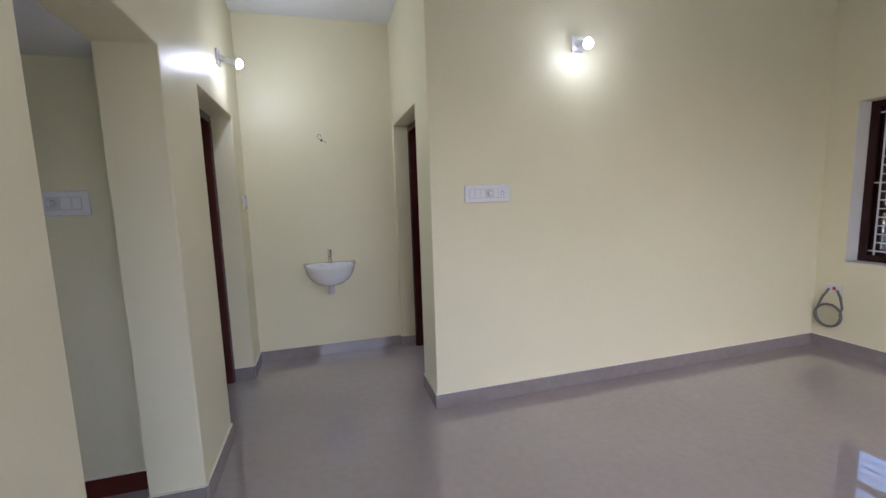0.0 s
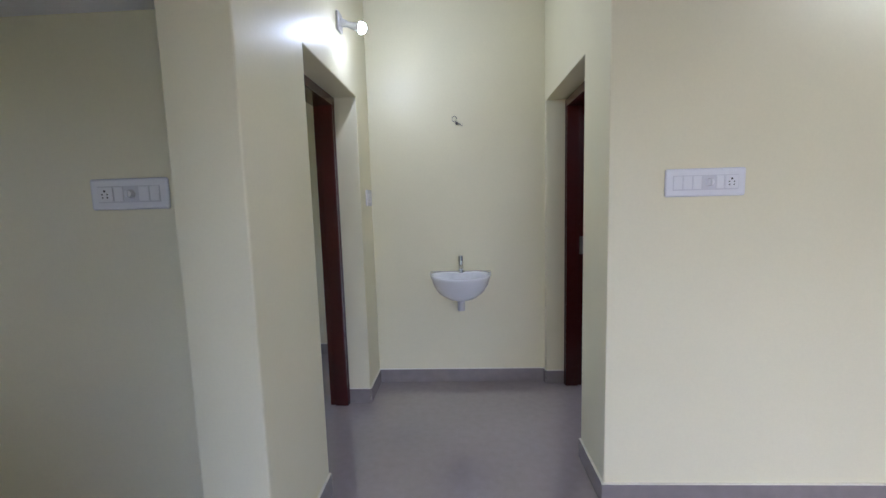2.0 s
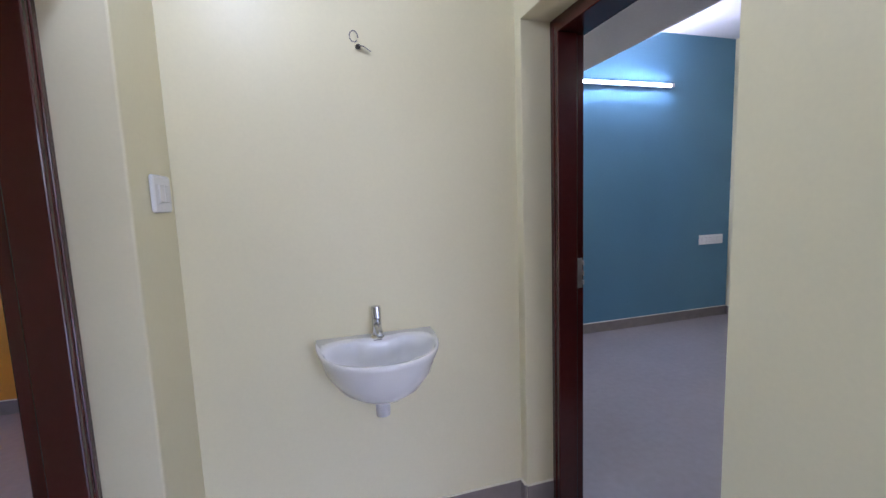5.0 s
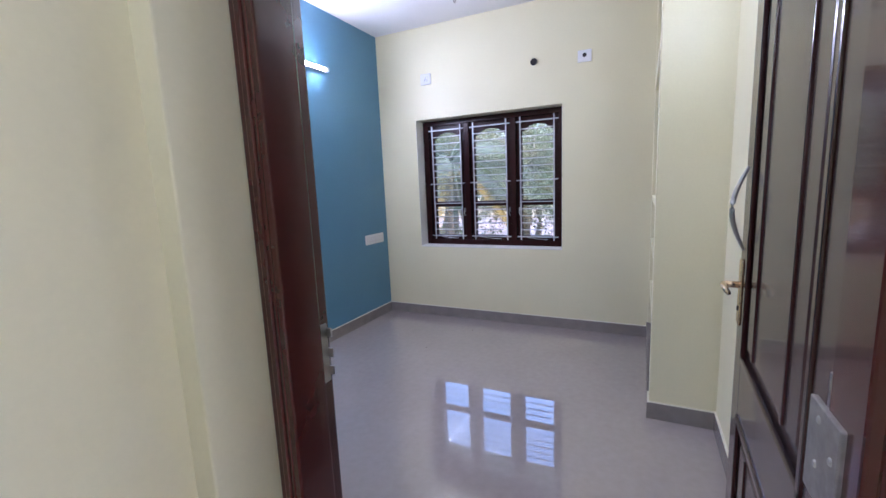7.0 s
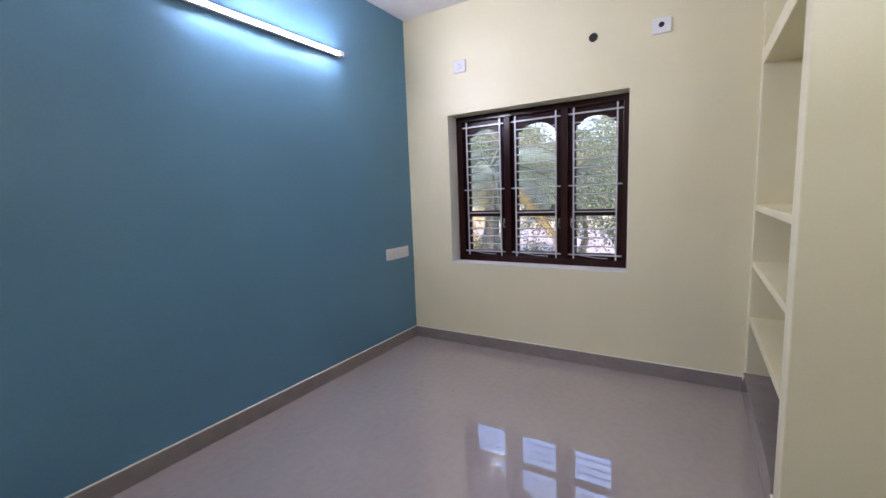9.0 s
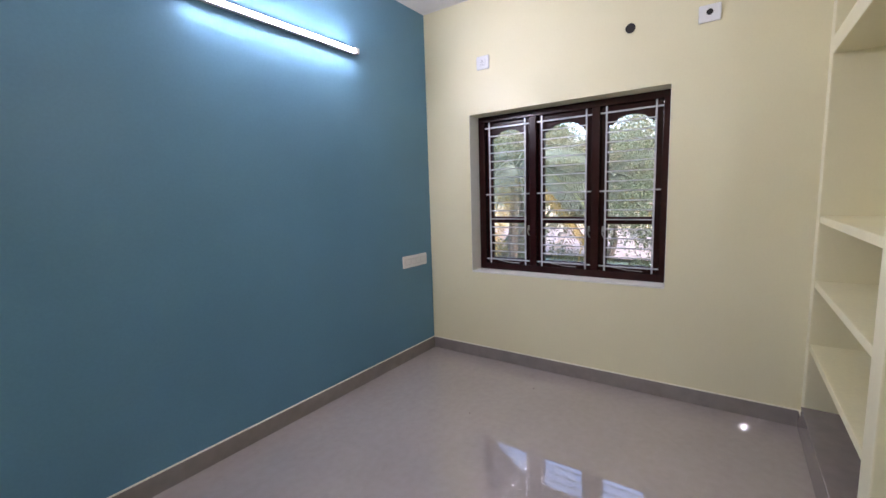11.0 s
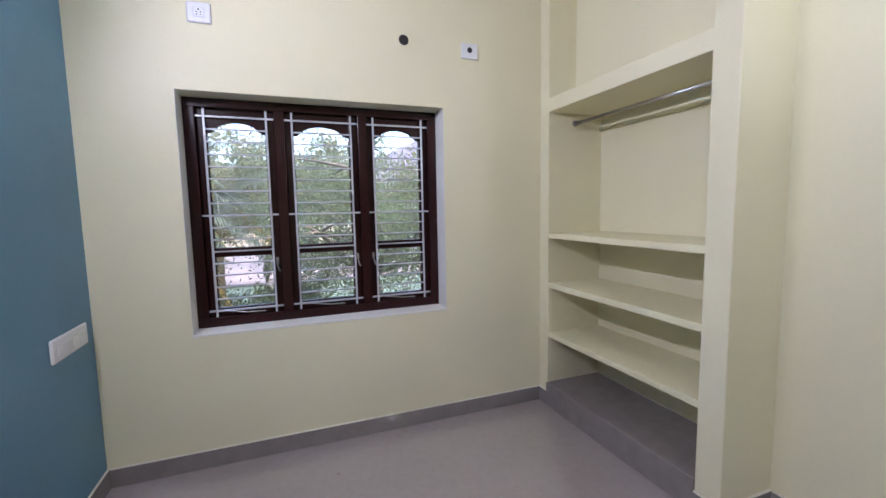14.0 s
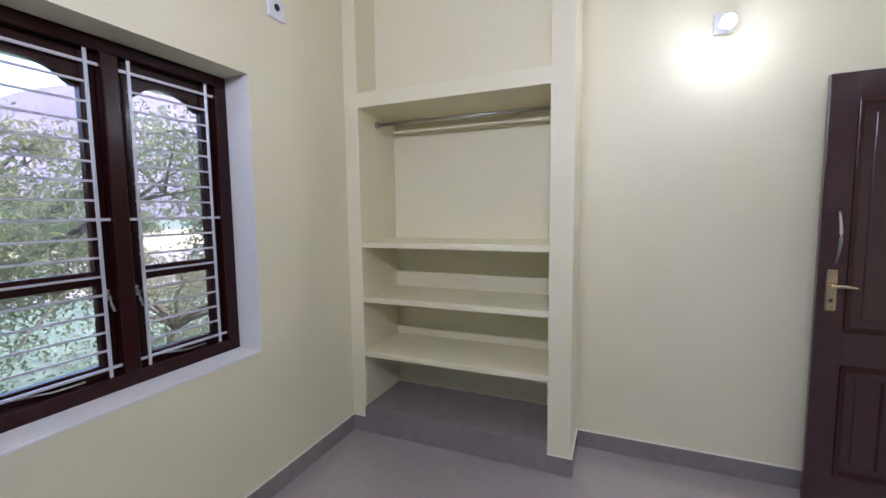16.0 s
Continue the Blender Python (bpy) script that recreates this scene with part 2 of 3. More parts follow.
# unseen hole added in this end wall to brighten the recess
structure("wall_recess_end", solid([(-3.1, 0.9, 0, -2.9, 2.98, H)], [(-4, 1.3, 0.9, -2, 1.85, 2.05)]), CREAM, "cream painted wall", "wall")
structure("wall_recess_near", solid([(-2.9, 0.9, 0, XL2, 1.1, H)]), CREAM, "cream painted wall", "wall")
structure("ceiling_recess", solid([(-2.9, 1.1, 2.11, XL2, 2.74, 2.25)]), WHITE, "low grey-white ceiling of the recess", "ceiling")
structure("wall_orange", solid([(-4.2, 6.31, 0, XL2, 6.5, H)]), ORANGE, "orange painted accent wall", "wall")
soften(structure("wall_left_room", solid([(-4.0, 4.97, 0, XL2, 5.19, H)], [(-3.2, 4, -1, -1.657, 6, 2.165)]), CREAM, "cream painted wall with an opening", "wall"))
# two unseen openings, added so that daylight reaches the orange wall
structure("wall_left_room_end", solid([(-4.2, 2.98, 0, -4.0, 6.31, H)], [(-5, 3.5, 0.78, -3, 4.9, 2.1), (-5, 5.3, 0.78, -3, 6.2, 2.1)]), CREAM, "cream painted wall", "wall")
structure("wall_left_room_east", solid([(XL2, YB + 0.1, 0, XL, 6.31, H)]), CREAM, "cream painted wall", "wall")
structure("wall_left_room_south", solid([(-4.0, 2.98, 0, -2.9, 3.1, H)]), CREAM, "cream painted wall", "wall")
structure("sunshade", solid([(XE2, W_ADDED[0] - 0.4, 2.135, XE2 + 0.59, YN + 0.23, 2.205)]), WHITE, "white painted concrete sunshade over the windows", "sunshade")
soften(structure("loft_slab", solid([(XR2, YS, 2.12, 1.15, YN, 2.22)]), WHITE, "white painted loft slab above the door", "loft"), 0.004)


def skirting(name, x0, y0, x1, y1, side, h=0.1, mat=None):
    """A run of skirting along a wall: side is the way it faces."""
    t = 0.012
    dx, dy = {"+x": (t, 0), "-x": (-t, 0), "+y": (0, t), "-y": (0, -t)}[side]
    ob = structure(name, boxes((min(x0, x0 + dx), min(y0, y0 + dy), 0, max(x1, x1 + dx), max(y1, y1 + dy), h), bevel=0.0015), mat or SKIRT, "grey tile skirting with a cream top joint", "baseboard")
    g = 0.8
    part("joint", boxes((min(x0, x0 + dx * g), min(y0, y0 + dy * g), h, max(x1, x1 + dx * g), max(y1, y1 + dy * g), h + 0.005)), GROUT, ob)


skirting("baseboard", XL, YB, XR, YB, "-y")
skirting("baseboard", XL, DL1, XL, YB - 0.013, "+x")
skirting("baseboard", XL2 + 0.09, DL1, XL, DL1, "-y")
skirting("baseboard", XL, 2.50, XL, DL0, "+x")
skirting("baseboard", XL2, 2.50, XL, 2.50, "-y")
skirting("baseboard", XL, YS0, XL, 1.60, "+x")
skirting("baseboard", -2.9, 2.74, XL2, 2.74, "-y", mat=RED_TILE)
skirting("baseboard", XR, DR1, XR + 0.13, DR1, "-y")
skirting("baseboard", XR, DR1, XR, YB - 0.013, "-x")
skirting("baseboard", XR, YH, XR, DR0, "-x")
skirting("baseboard", XR - 0.012, YH, XE - 0.013, YH, "-y")
skirting("baseboard", XE, YS0, XE, YH, "-x")
skirting("baseboard", XE, YNI, XE, YN - 0.013, "-x")
skirting("baseboard", XR2, YN, XE, YN, "-y")
skirting("baseboard", XR2 + 0.05, YS, NXP - 0.013, YS, "+y")
skirting("baseboard", NXP, YS, NXP, YNI, "-x")
skirting("baseboard", NXP - 0.012, YNI, NX0, YNI, "+y")
skirting("baseboard", NX1, YNI, XE - 0.013, YNI, "+y")
skirting("baseboard", XR2, DR1, XR2, YN - 0.013, "+x")
skirting("baseboard", -1.657, 4.97, XL2, 4.97, "-y")
skirting("baseboard", -4.0, 6.31, XL2, 6.31, "-y")

# alcove: plinth and shelves
structure("alcove_plinth", boxes((NX0 - 0.001, YNB - 0.001, 0, NX1 + 0.001, YNI + 0.012, 0.168), bevel=0.003), SKIRT, "grey tiled plinth of the shelf alcove", "plinth")
for z in (1.222, 0.866, 0.505):
    s = mesh_ob("alcove_shelf", boxes((NX0 - 0.002, YNB - 0.002, z, NX1 + 0.002, YNI - 0.004, z + 0.038), bevel=0.004), SHELF)
    tagged(s, "cream painted slab shelf built into the alcove", "shelf", "alcove shelves")

rail = base("hanging_rail", (NX0 + NX1) / 2, 3.366, 2.026, "steel hanging rail across the top of the alcove", "rail")
w = (NX1 - NX0) / 2
part("tube", rod(bmesh.new(), (-w, 0, 0), (w, 0, 0), 0.011, n=14), STEEL, rail, smooth=True)
for s in (-1, 1):
    part("bracket", rod(bmesh.new(), (s * w, 0, 0), (s * (w - 0.022), 0, 0), 0.022, 0.018, 16), STEEL, rail)
tagged(mesh_ob("wall_batten", boxes((NX0, YNB, 1.985, NX1, YNB + 0.022, 2.012), bevel=0.003), SHELF), "cream painted batten along the alcove back", "batten")


# ---- windows ----
def window(name, y0, y1, z0, z1, label):
    """A three-light wooden window with arched heads and a bar grille, in the outer wall."""
    win = base(name, XE, (y0 + y1) / 2, z0, label, "window", kind="structure")
    W, Ht = y1 - y0, z1 - z0
    h = W / 2
    F0, F1 = 0.148, 0.228
    fw = 0.062
    mull = [-h + W * 0.335, -h + W * 0.665]
    # fixed frame
    bm = bmesh.new()
    box(bm, F0, -h, 0.0, F1, h, fw, 0.005)
    box(bm, F0, -h, Ht - 0.052, F1, h, Ht, 0.005)
    for s in (-1, 1):
        box(bm, F0 + 0.001, s * h, fw - 0.004, F1, s * (h - fw), Ht - 0.048, 0.005)
    part("frame", bm, WINDOW_WOOD, win)
    for m in mull:
        part("mullion", boxes((F0 - 0.004, m - 0.030, fw - 0.003, F1, m + 0.030, Ht - 0.049), bevel=0.005), WINDOW_WOOD, win)
    part("sill", boxes((-0.003, -h + 0.0005, -0.006, F0, h - 0.0005, 0.006), bevel=0.002), REVEAL, win, "white painted sill")
    # thin linings, paler than the wall to carry daylight falling on the sides
    for s in (-1, 1):
        part("reveal", boxes((-0.0015, s * h, 0.006, F0, s * (h - 0.003), Ht), bevel=0.001), REVEAL, win, "pale reveal lining with daylight put into its colour")
    edges = [-h + fw, mull[0] - 0.030, mull[0] + 0.030, mull[1] - 0.030, mull[1] + 0.030, h - fw]
    for i in range(3):
        a, b = edges[2 * i], edges[2 * i + 1]
        c = (a + b) / 2
        st = 0.052
        S0, S1 = F0 + 0.036, F1 - 0.008
        bm = bmesh.new()
        box(bm, S0, a, fw - 0.003, S1, a + st, Ht - 0.052, 0.004)
        box(bm, S0, b - st, fw - 0.003, S1, b, Ht - 0.052, 0.004)
        box(bm, S0 + 0.001, a + 0.01, fw - 0.002, S1, b - 0.01, fw + 0.046, 0.004)
        box(bm, S0 + 0.002, a + 0.01, 0.415, S1, b - 0.01, 0.469, 0.005)
        # arched head rail
        n, lo = 18, []
        for k in range(n + 1):
            u = k / n
            y = a + st - 0.004 + u * (b - a - 2 * st + 0.008)
            v = abs(2 * u - 1)
            z = Ht - 0.185 + 0.062 * (1 - v * v if v < 0.62 else 0.6156 * max(0, (0.92 - v) / 0.30) ** 1.5 if v < 0.92 else 0.0)
            lo.append((y, z))
        lo[0] = (lo[0][0], Ht - 0.185)
        front = [bm.verts.new((S0 + 0.003, y, z)) for y, z in lo] + [bm.verts.new((S0 + 0.003, y, Ht - 0.053)) for y, z in lo[::-1]]
        back = [bm.verts.new((S1, v.co.y, v.co.z)) for v in front]
        bm.faces.new(front)
        bm.faces.new(back[::-1])
        for k in range(len(front)):
            bm.faces.new((front[k], back[k], back[(k + 1) % len(front)], front[(k + 1) % len(front)]))
        sash = part("sash", bm, WINDOW_WOOD, win)
        pane = part("pane", boxes((S1 - 0.014, a + st - 0.006, fw + 0.045, S1 - 0.010, b - st + 0.006, Ht - 0.08)), GLASS, sash, "clear glass pane")
        pane.visible_shadow = False
        # latch and stay
        yl = b - 0.022 if i == 0 else a + 0.022
        bm = tube_along(bmesh.new(), [(S0 - 0.004, yl, 0.377), (S0 - 0.022, yl, 0.372), (S0 - 0.024, yl, 0.342), (S0 - 0.02, yl - 0.012, 0.312)], 0.005, 6)
        box(bm, S0 - 0.006, yl - 0.008, 0.354, S0 + 0.002, yl + 0.008, 0.397, 0.002)
        part("latch", bm, STEEL, sash, "small steel latch")
        part("stay", tube_along(bmesh.new(), [(S0 - 0.006, c - 0.10, fw + 0.008), (S0 - 0.018, c, fw + 0.012), (S0 - 0.004, c + 0.11, fw + 0.026)], 0.004, 6), STEEL, sash, "thin steel window stay")
        # bar grille
        G = F0 + 0.012
        gl, gr, zb, zt = a + st - 0.010, b - st + 0.010, 0.096, Ht - 0.098
        bm = bmesh.new()
        for y in (gl, gr):
            box(bm, G - 0.004, y - 0.006, zb - 0.045, G + 0.002, y + 0.006, zt + 0.045, 0.001, 1)
        part("upright_bar", bm, GRILLE, win, "silver painted grille uprights")
        rows = 17
        for k in range(rows):
            z = zb + (zt - zb) * k / (rows - 1)
            e = 0.048 if k in (0, 8, rows - 1) else 0.004
            bm = bmesh.new()
            rr = 0.0055 if e > 0.01 else 0.0042
            box(bm, G + 0.002, gl - e, z - rr, G + 0.010, gr + e, z + rr, 0.001, 1)
            part("bar", bm, GRILLE, win)
    return win


window("window_1", *WB, "dark varnished three-light window with silver bar grille")
window("window_2", *WH, "dark varnished hall window with silver bar grille")

# out of view; added only to throw more daylight on the passage wall
window("window_added", *W_ADDED, "dark varnished hall window with silver bar grille")


# ---- doors ----
def door_frame(name, x0, x1, y0, y1, ztop, stop_side):
    """Wooden frame with a rebate, in a wall that runs along y."""
    d = base(name, (x0 + x1) / 2, (y0 + y1) / 2, 0, "dark red varnished wooden door frame", "door frame", kind="structure")
    t, h, w = (x1 - x0) / 2, (y1 - y0) / 2, 0.058
    for s in (-1, 1):
        bm = bmesh.new()
        box(bm, -t, s * h, 0, t, s * (h - w + 0.016), ztop, 0.004)
        box(bm, -t if stop_side < 0 else -t + 0.04, s * (h - w + 0.018), 0.001, t - 0.04 if stop_side < 0 else t, s * (h - w), ztop - 0.02, 0.004)
        box(bm, -t * stop_side * -1 - 0.004, s * (h - 0.016), 0.002, -t * stop_side * -1 + 0.004, s * (h - 0.032), ztop - 0.03, 0.003)
        part("jamb", bm, FRAME, d)
    bm = bmesh.new()
    box(bm, -t - 0.001, -h, ztop - w, t + 0.001, h, ztop, 0.004)
    part("head", bm, FRAME, d)
    return d


fr = door_frame("door_frame_1", 0.552, 0.685, DR0 + 0.001, DR1 - 0.001, 2.098, -1)
door_frame("door_frame_2", -1.150, -1.020, DL0 + 0.001, DL1 - 0.001, 2.098, 1)
hh = (DR1 - DR0) / 2
plate = part("strike_plate", boxes((0.032, hh - 0.046, 0.995, 0.058, hh - 0.041, 1.125), bevel=0.0015), STEEL, fr, "worn steel strike plate")
for z0, z1 in ((1.010, 1.030), (1.050, 1.070), (1.095, 1.115)):
    part("lip", boxes((0.053, hh - 0.059, z0, 0.059, hh - 0.045, z1), bevel=0.002), STEEL, plate)

for z in (0.30, 1.05, 1.80):
    plate = part("hinge_plate", boxes((-0.030, -0.4045, z - 0.064, 0.0655, -0.3965, z + 0.064), bevel=0.002), PLATE, fr, "worn steel hinge plate with four screws")
    for dx, dz in ((-0.012, -0.042), (0.030, -0.015), (-0.012, 0.015), (0.030, 0.045)):
        part("screw", rod(bmesh.new(), (dx, -0.397, z + dz), (dx, -0.3945, z + dz), 0.006, 0.004, 10), STEEL, plate)

LW, LH, LT = 0.815, 2.03, 0.034
door = base("door", 0.692, 3.408, 0.008, "open dark brown panelled wooden door with brass lock", "door", rz=-2.2)
bm = bmesh.new()
ys = (-LT, 0)
box(bm, 0, -LT, 0, 0.105, 0, LH, 0.004)
box(bm, LW - 0.105, -LT, 0, LW, 0, LH, 0.004)
for z0, z1 in ((0, 0.16), (0.70, 0.86), (LH - 0.12, LH)):
    box(bm, 0.10, -LT + 0.0005, z0, LW - 0.10, -0.0005, z1, 0.003)
part("leaf_frame", bm, LEAF_WOOD, door)
for z0, z1 in ((0.16, 0.70), (0.86, LH - 0.12)):
    a, b = 0.105, LW - 0.105
    part("panel", boxes((a - 0.01, -LT + 0.010, z0 - 0.01, b + 0.01, -0.010, z1 + 0.01), (a + 0.060, -LT + 0.003, z0 + 0.06, b - 0.060, -0.003, z1 - 0.06), bevel=0.006), LEAF_WOOD, door)
    bm = bmesh.new()
    for y in (-0.001, -LT + 0.001):
        for q in ((a, z0, a + 0.022, z1), (b - 0.022, z0, b, z1), (a, z0, b, z0 + 0.022), (a, z1 - 0.022, b, z1)):
            box(bm, q[0], y - 0.006, q[1], q[2], y + 0.006, q[3], 0.004)
        for q in ((a + 0.145, z0 + 0.06, a + 0.157, z1 - 0.06), (b - 0.157, z0 + 0.06, b - 0.145, z1 - 0.06)):
            box(bm, q[0], y - 0.003, q[1], q[2], y + 0.003, q[3], 0.002)
    part("moulding", bm, MOULDING, door, "dark red moulding round the panels")
arc = [(LW - 0.062, 0.004 + 0.034 * math.sin(math.pi * k / 14), 1.18 + 0.235 * k / 14) for k in range(15)]
part("pull_handle", tube_along(bmesh.new(), arc, [0.004 + 0.003 * math.sin(math.pi * k / 14) for k in range(15)], 10), STEEL, door, "curved steel pull handle", smooth=True)
bm = boxes((LW - 0.072, -0.001, 0.955, LW - 0.030, 0.008, 1.150), bevel=0.006)
plate = part("lock_plate", bm, BRASS, door, "brushed brass lock plate")
bm = rod(bmesh.new(), (LW - 0.051, 0.006, 1.075), (LW - 0.051, 0.046, 1.075), 0.010, n=14)
tube_along(bm, [(LW - 0.049, 0.046, 1.075), (LW - 0.085, 0.050, 1.078), (LW - 0.112, 0.048, 1.075), (LW - 0.140, 0.043, 1.069)], [0.009, 0.009, 0.008, 0.006], 10)
part("lever", bm, BRASS, plate, smooth=True)
part("keyhole", rod(bmesh.new(), (LW - 0.051, 0.006, 1.005), (LW - 0.051, 0.010, 1.005), 0.008, n=12), DARK, plate)
for z in (0.28, 1.08, 1.80):
    bm = boxes((-0.003, -LT + 0.002, z - 0.055, 0.0015, -0.002, z + 0.055), (-0.036, 0.0005, z - 0.055, 0.0, 0.003, z + 0.055), bevel=0.001)
    rod(bm, (-0.003, 0.006, z - 0.055), (-0.003, 0.006, z + 0.055), 0.006, n=12)
    for zz in (-0.035, -0.012, 0.012, 0.035):
        rod(bm, (-0.022, 0.002, z + zz), (-0.022, 0.006, z + zz), 0.005, 0.003, 8)
    part("hinge", bm, STEEL, door, "steel butt hinge")


# ---- basin ----
def basin(x, y, z):
    """A wall-hung half-round wash basin with its back to +y."""
    b = base("wash_basin", x, y, z, "white ceramic wall-hung wash basin", "basin")
    n = 40

    def ring(hw, depth, zz, back=0.0, power=2.4):
        pts = []
        for k in range(n + 1):
            a = math.pi * k / n
            c, s = math.cos(a), math.sin(a)
            pts.append((hw * math.copysign(abs(c) ** (2 / power), c), back - (depth + back) * abs(s) ** (2 / power), zz))
        return pts

    def back_line(hw, zz, back, wall_gap, ledge):
        """The rear edge: straight on the wall, curved round the tap ledge inside the bowl."""
        pts = []
        for k in range(1, 28):
            x = -hw + 2 * hw * k / 28
            y = back
            if wall_gap:
                y += (-wall_gap - back) * math.sqrt(1 - (x / hw) ** 2) - ledge * math.exp(-(x / 0.075) ** 4)
            pts.append((x, y, zz))
        return pts

    bm = bmesh.new()
    shells = [(0.075, 0.21, -0.188, 0, 2.0, 0, 0), (0.135, 0.265, -0.174, 0, 2.1, 0, 0), (0.178, 0.312, -0.140, 0, 2.2, 0, 0), (0.208, 0.346, -0.090, 0, 2.3, 0, 0), (0.219, 0.360, -0.045, 0, 2.4, 0, 0), (0.228, 0.368, -0.018, 0, 2.5, 0, 0), (0.230, 0.370, -0.005, 0, 2.5, 0, 0), (0.227, 0.367, 0.0, -0.001, 2.5, 0, 0),
              (0.206, 0.348, -0.001, -0.150, 2.1, 0.050, 0.045), (0.200, 0.342, -0.008, -0.152, 2.1, 0.054, 0.044), (0.186, 0.325, -0.050, -0.155, 2.05, 0.066, 0.036), (0.140, 0.280, -0.105, -0.162, 2.0, 0.090, 0.020), (0.070, 0.230, -0.130, -0.170, 2.0, 0.125, 0.004), (0.026, 0.198, -0.134, -0.172, 2.0, 0.146, 0)]
    loops = []
    for hw, d, zz, back, p, gap, ledge in shells:
        loops.append([bm.verts.new(q) for q in ring(hw, d, zz, back, p)] + [bm.verts.new(q) for q in back_line(hw, zz, back, gap, ledge)])
    for a, c in zip(loops, loops[1:]):
        for k in range(len(a)):
            bm.faces.new((a[k], a[(k + 1) % len(a)], c[(k + 1) % len(a)], c[k]))
    bm.faces.new(loops[0])
    bm.faces.new(loops[-1][::-1])
    bowl = part("bowl", bm, CERAMIC, b, smooth=True)
    part("drain_ring", rod(bmesh.new(), (0, -0.172, -0.135), (0, -0.172, -0.130), 0.024, 0.022, 20), CHROME, bowl, "chrome drain ring")
    part("overflow_mark", boxes((-0.016, -0.092, -0.001, 0.016, -0.088, 0.001), bevel=0.0004), DARK, bowl, "small grey mark below the tap")
    bm = rod(bmesh.new(), (0.0, -0.14, -0.200), (0.0, -0.14, -0.186), 0.034, n=20)
    part("waste_nut", bm, STEEL, b, "dark steel waste collar")
    bm = rod(bmesh.new(), (0.0, -0.14, -0.272), (0.0, -0.14, -0.198), 0.026, 0.028, 20)
    part("waste_pipe", bm, PLASTIC_SHADE, b, "short white plastic waste pipe")
    return b


basin(-0.217, YB - 0.001, 0.876)
tap = base("tap", -0.213, YB - 0.052, 0.875, "chrome pillar tap on the basin", "tap")
bm = rod(bmesh.new(), (0, 0, 0), (0, 0, 0.010), 0.026, 0.023, 20)
rod(bm, (0, 0, 0.010), (0, 0, 0.075), 0.018, 0.017, 20)
part("body", bm, CHROME, tap, smooth=False)
part("spout", tube_along(bmesh.new(), [(0, -0.005, 0.050), (0, -0.045, 0.047), (0, -0.075, 0.040), (0, -0.086, 0.028)], [0.014, 0.013, 0.012, 0.011], 14), CHROME, tap, smooth=True)
bm = rod(bmesh.new(), (0, 0, 0.079), (0, 0, 0.122), 0.019, 0.017, 20)
part("knob", bm, CHROME, tap)


# ---- electrical fittings ----
def switchboard(name, m, w, h, spans, label, knob_at=None, socket_at=None):
    """A modular switch plate on a wall; its face looks along local -y."""
    s = base(name, 0, 0, 0, label, "switchboard")
    s.matrix_world = m
    part("plate", boxes((-w / 2, -0.014, -h / 2, w / 2, 0, h / 2), bevel=0.009), PLASTIC, s)
    part("bezel", boxes((-w / 2 + 0.030, -0.0155, -h / 2 + 0.026, w / 2 - 0.030, -0.010, h / 2 - 0.028), bevel=0.001), PLASTIC_SHADE, s)
    for a, b in spans:
        part("switch", boxes((a, -0.0185, -h / 2 + 0.031, b, -0.0125, h / 2 - 0.031), bevel=0.002), PLASTIC, s)
    if knob_at is not None:
        bm = rod(bmesh.new(), (knob_at, -0.016, 0), (knob_at, -0.034, 0), 0.016, 0.013, 18)
        box(bm, knob_at - 0.003, -0.040, -0.013, knob_at + 0.003, -0.030, 0.013, 0.001)
        part("dimmer_knob", bm, PLASTIC, s)
    if socket_at is not None:
        bm = bmesh.new()
        for dx, dz, r in ((0, 0.012, 0.0042), (-0.010, 0.0, 0.003), (0.010, 0.0, 0.003), (-0.009, -0.012, 0.003), (0.009, -0.012, 0.003)):
            rod(bm, (socket_at + dx, -0.0178, dz), (socket_at + dx, -0.0192, dz), r, n=8)
        part("socket_holes", bm, DARK, s, "dark socket pin holes")
    return s


switchboard("switchboard", pose(0.810, YH, 1.451), 0.325, 0.116, [(-0.13, -0.095), (-0.091, -0.056), (-0.052, -0.018), (0.040, 0.072), (0.076, 0.130)], "white switchboard with dimmer and socket on the hall wall", 0.012, 0.103)
switchboard("switchboard", pose(-1.435, 2.74, 1.462), 0.300, 0.116, [(-0.118, -0.060), (-0.055, -0.020), (0.040, 0.080), (0.084, 0.118)], "white switchboard with socket in the recess", 0.010, -0.090)
switchboard("switchboard", pose(3.722, YN, 0.874), 0.335, 0.105, [(-0.13, -0.07), (-0.06, 0.0), (0.01, 0.065), (0.072, 0.13)], "white switchboard low on the blue wall")
switchboard("switch_plate", pose(XL, 4.215, 1.443, 0, 0, 90), 0.150, 0.115, [(-0.040, 0.0), (0.003, 0.040)], "white switch plate on the narrow wall strip")
switchboard("socket_plate", pose(XE, 5.684, 2.489, 0, 0, -90), 0.115, 0.105, [(-0.025, 0.025)], "white socket plate high on the wall", None, 0.0)
so = base("lamp_socket_box", XE, 4.137, 2.464, "white plate with an open round cable hole", "junction box", rz=-90)
part("plate", boxes((-0.058, -0.014, -0.050, 0.058, 0, 0.050), bevel=0.006), PLASTIC, so)
part("hole", rod(bmesh.new(), (0, -0.0135, 0.006), (0, -0.017, 0.006), 0.018, 0.016, 18), DARK, so, "dark round cable hole")
ho = base("pipe_hole", XE, 4.578, 2.486, "dark round pipe hole in the wall", "hole", rz=-90)
bm = bmesh.new()
bmesh.ops.create_cone(bm, cap_ends=True, segments=28, radius1=0.033, radius2=0.033, depth=0.004, matrix=Matrix.Rotation(radians(90), 4, "X"))
part("opening", bm, DARK, ho)
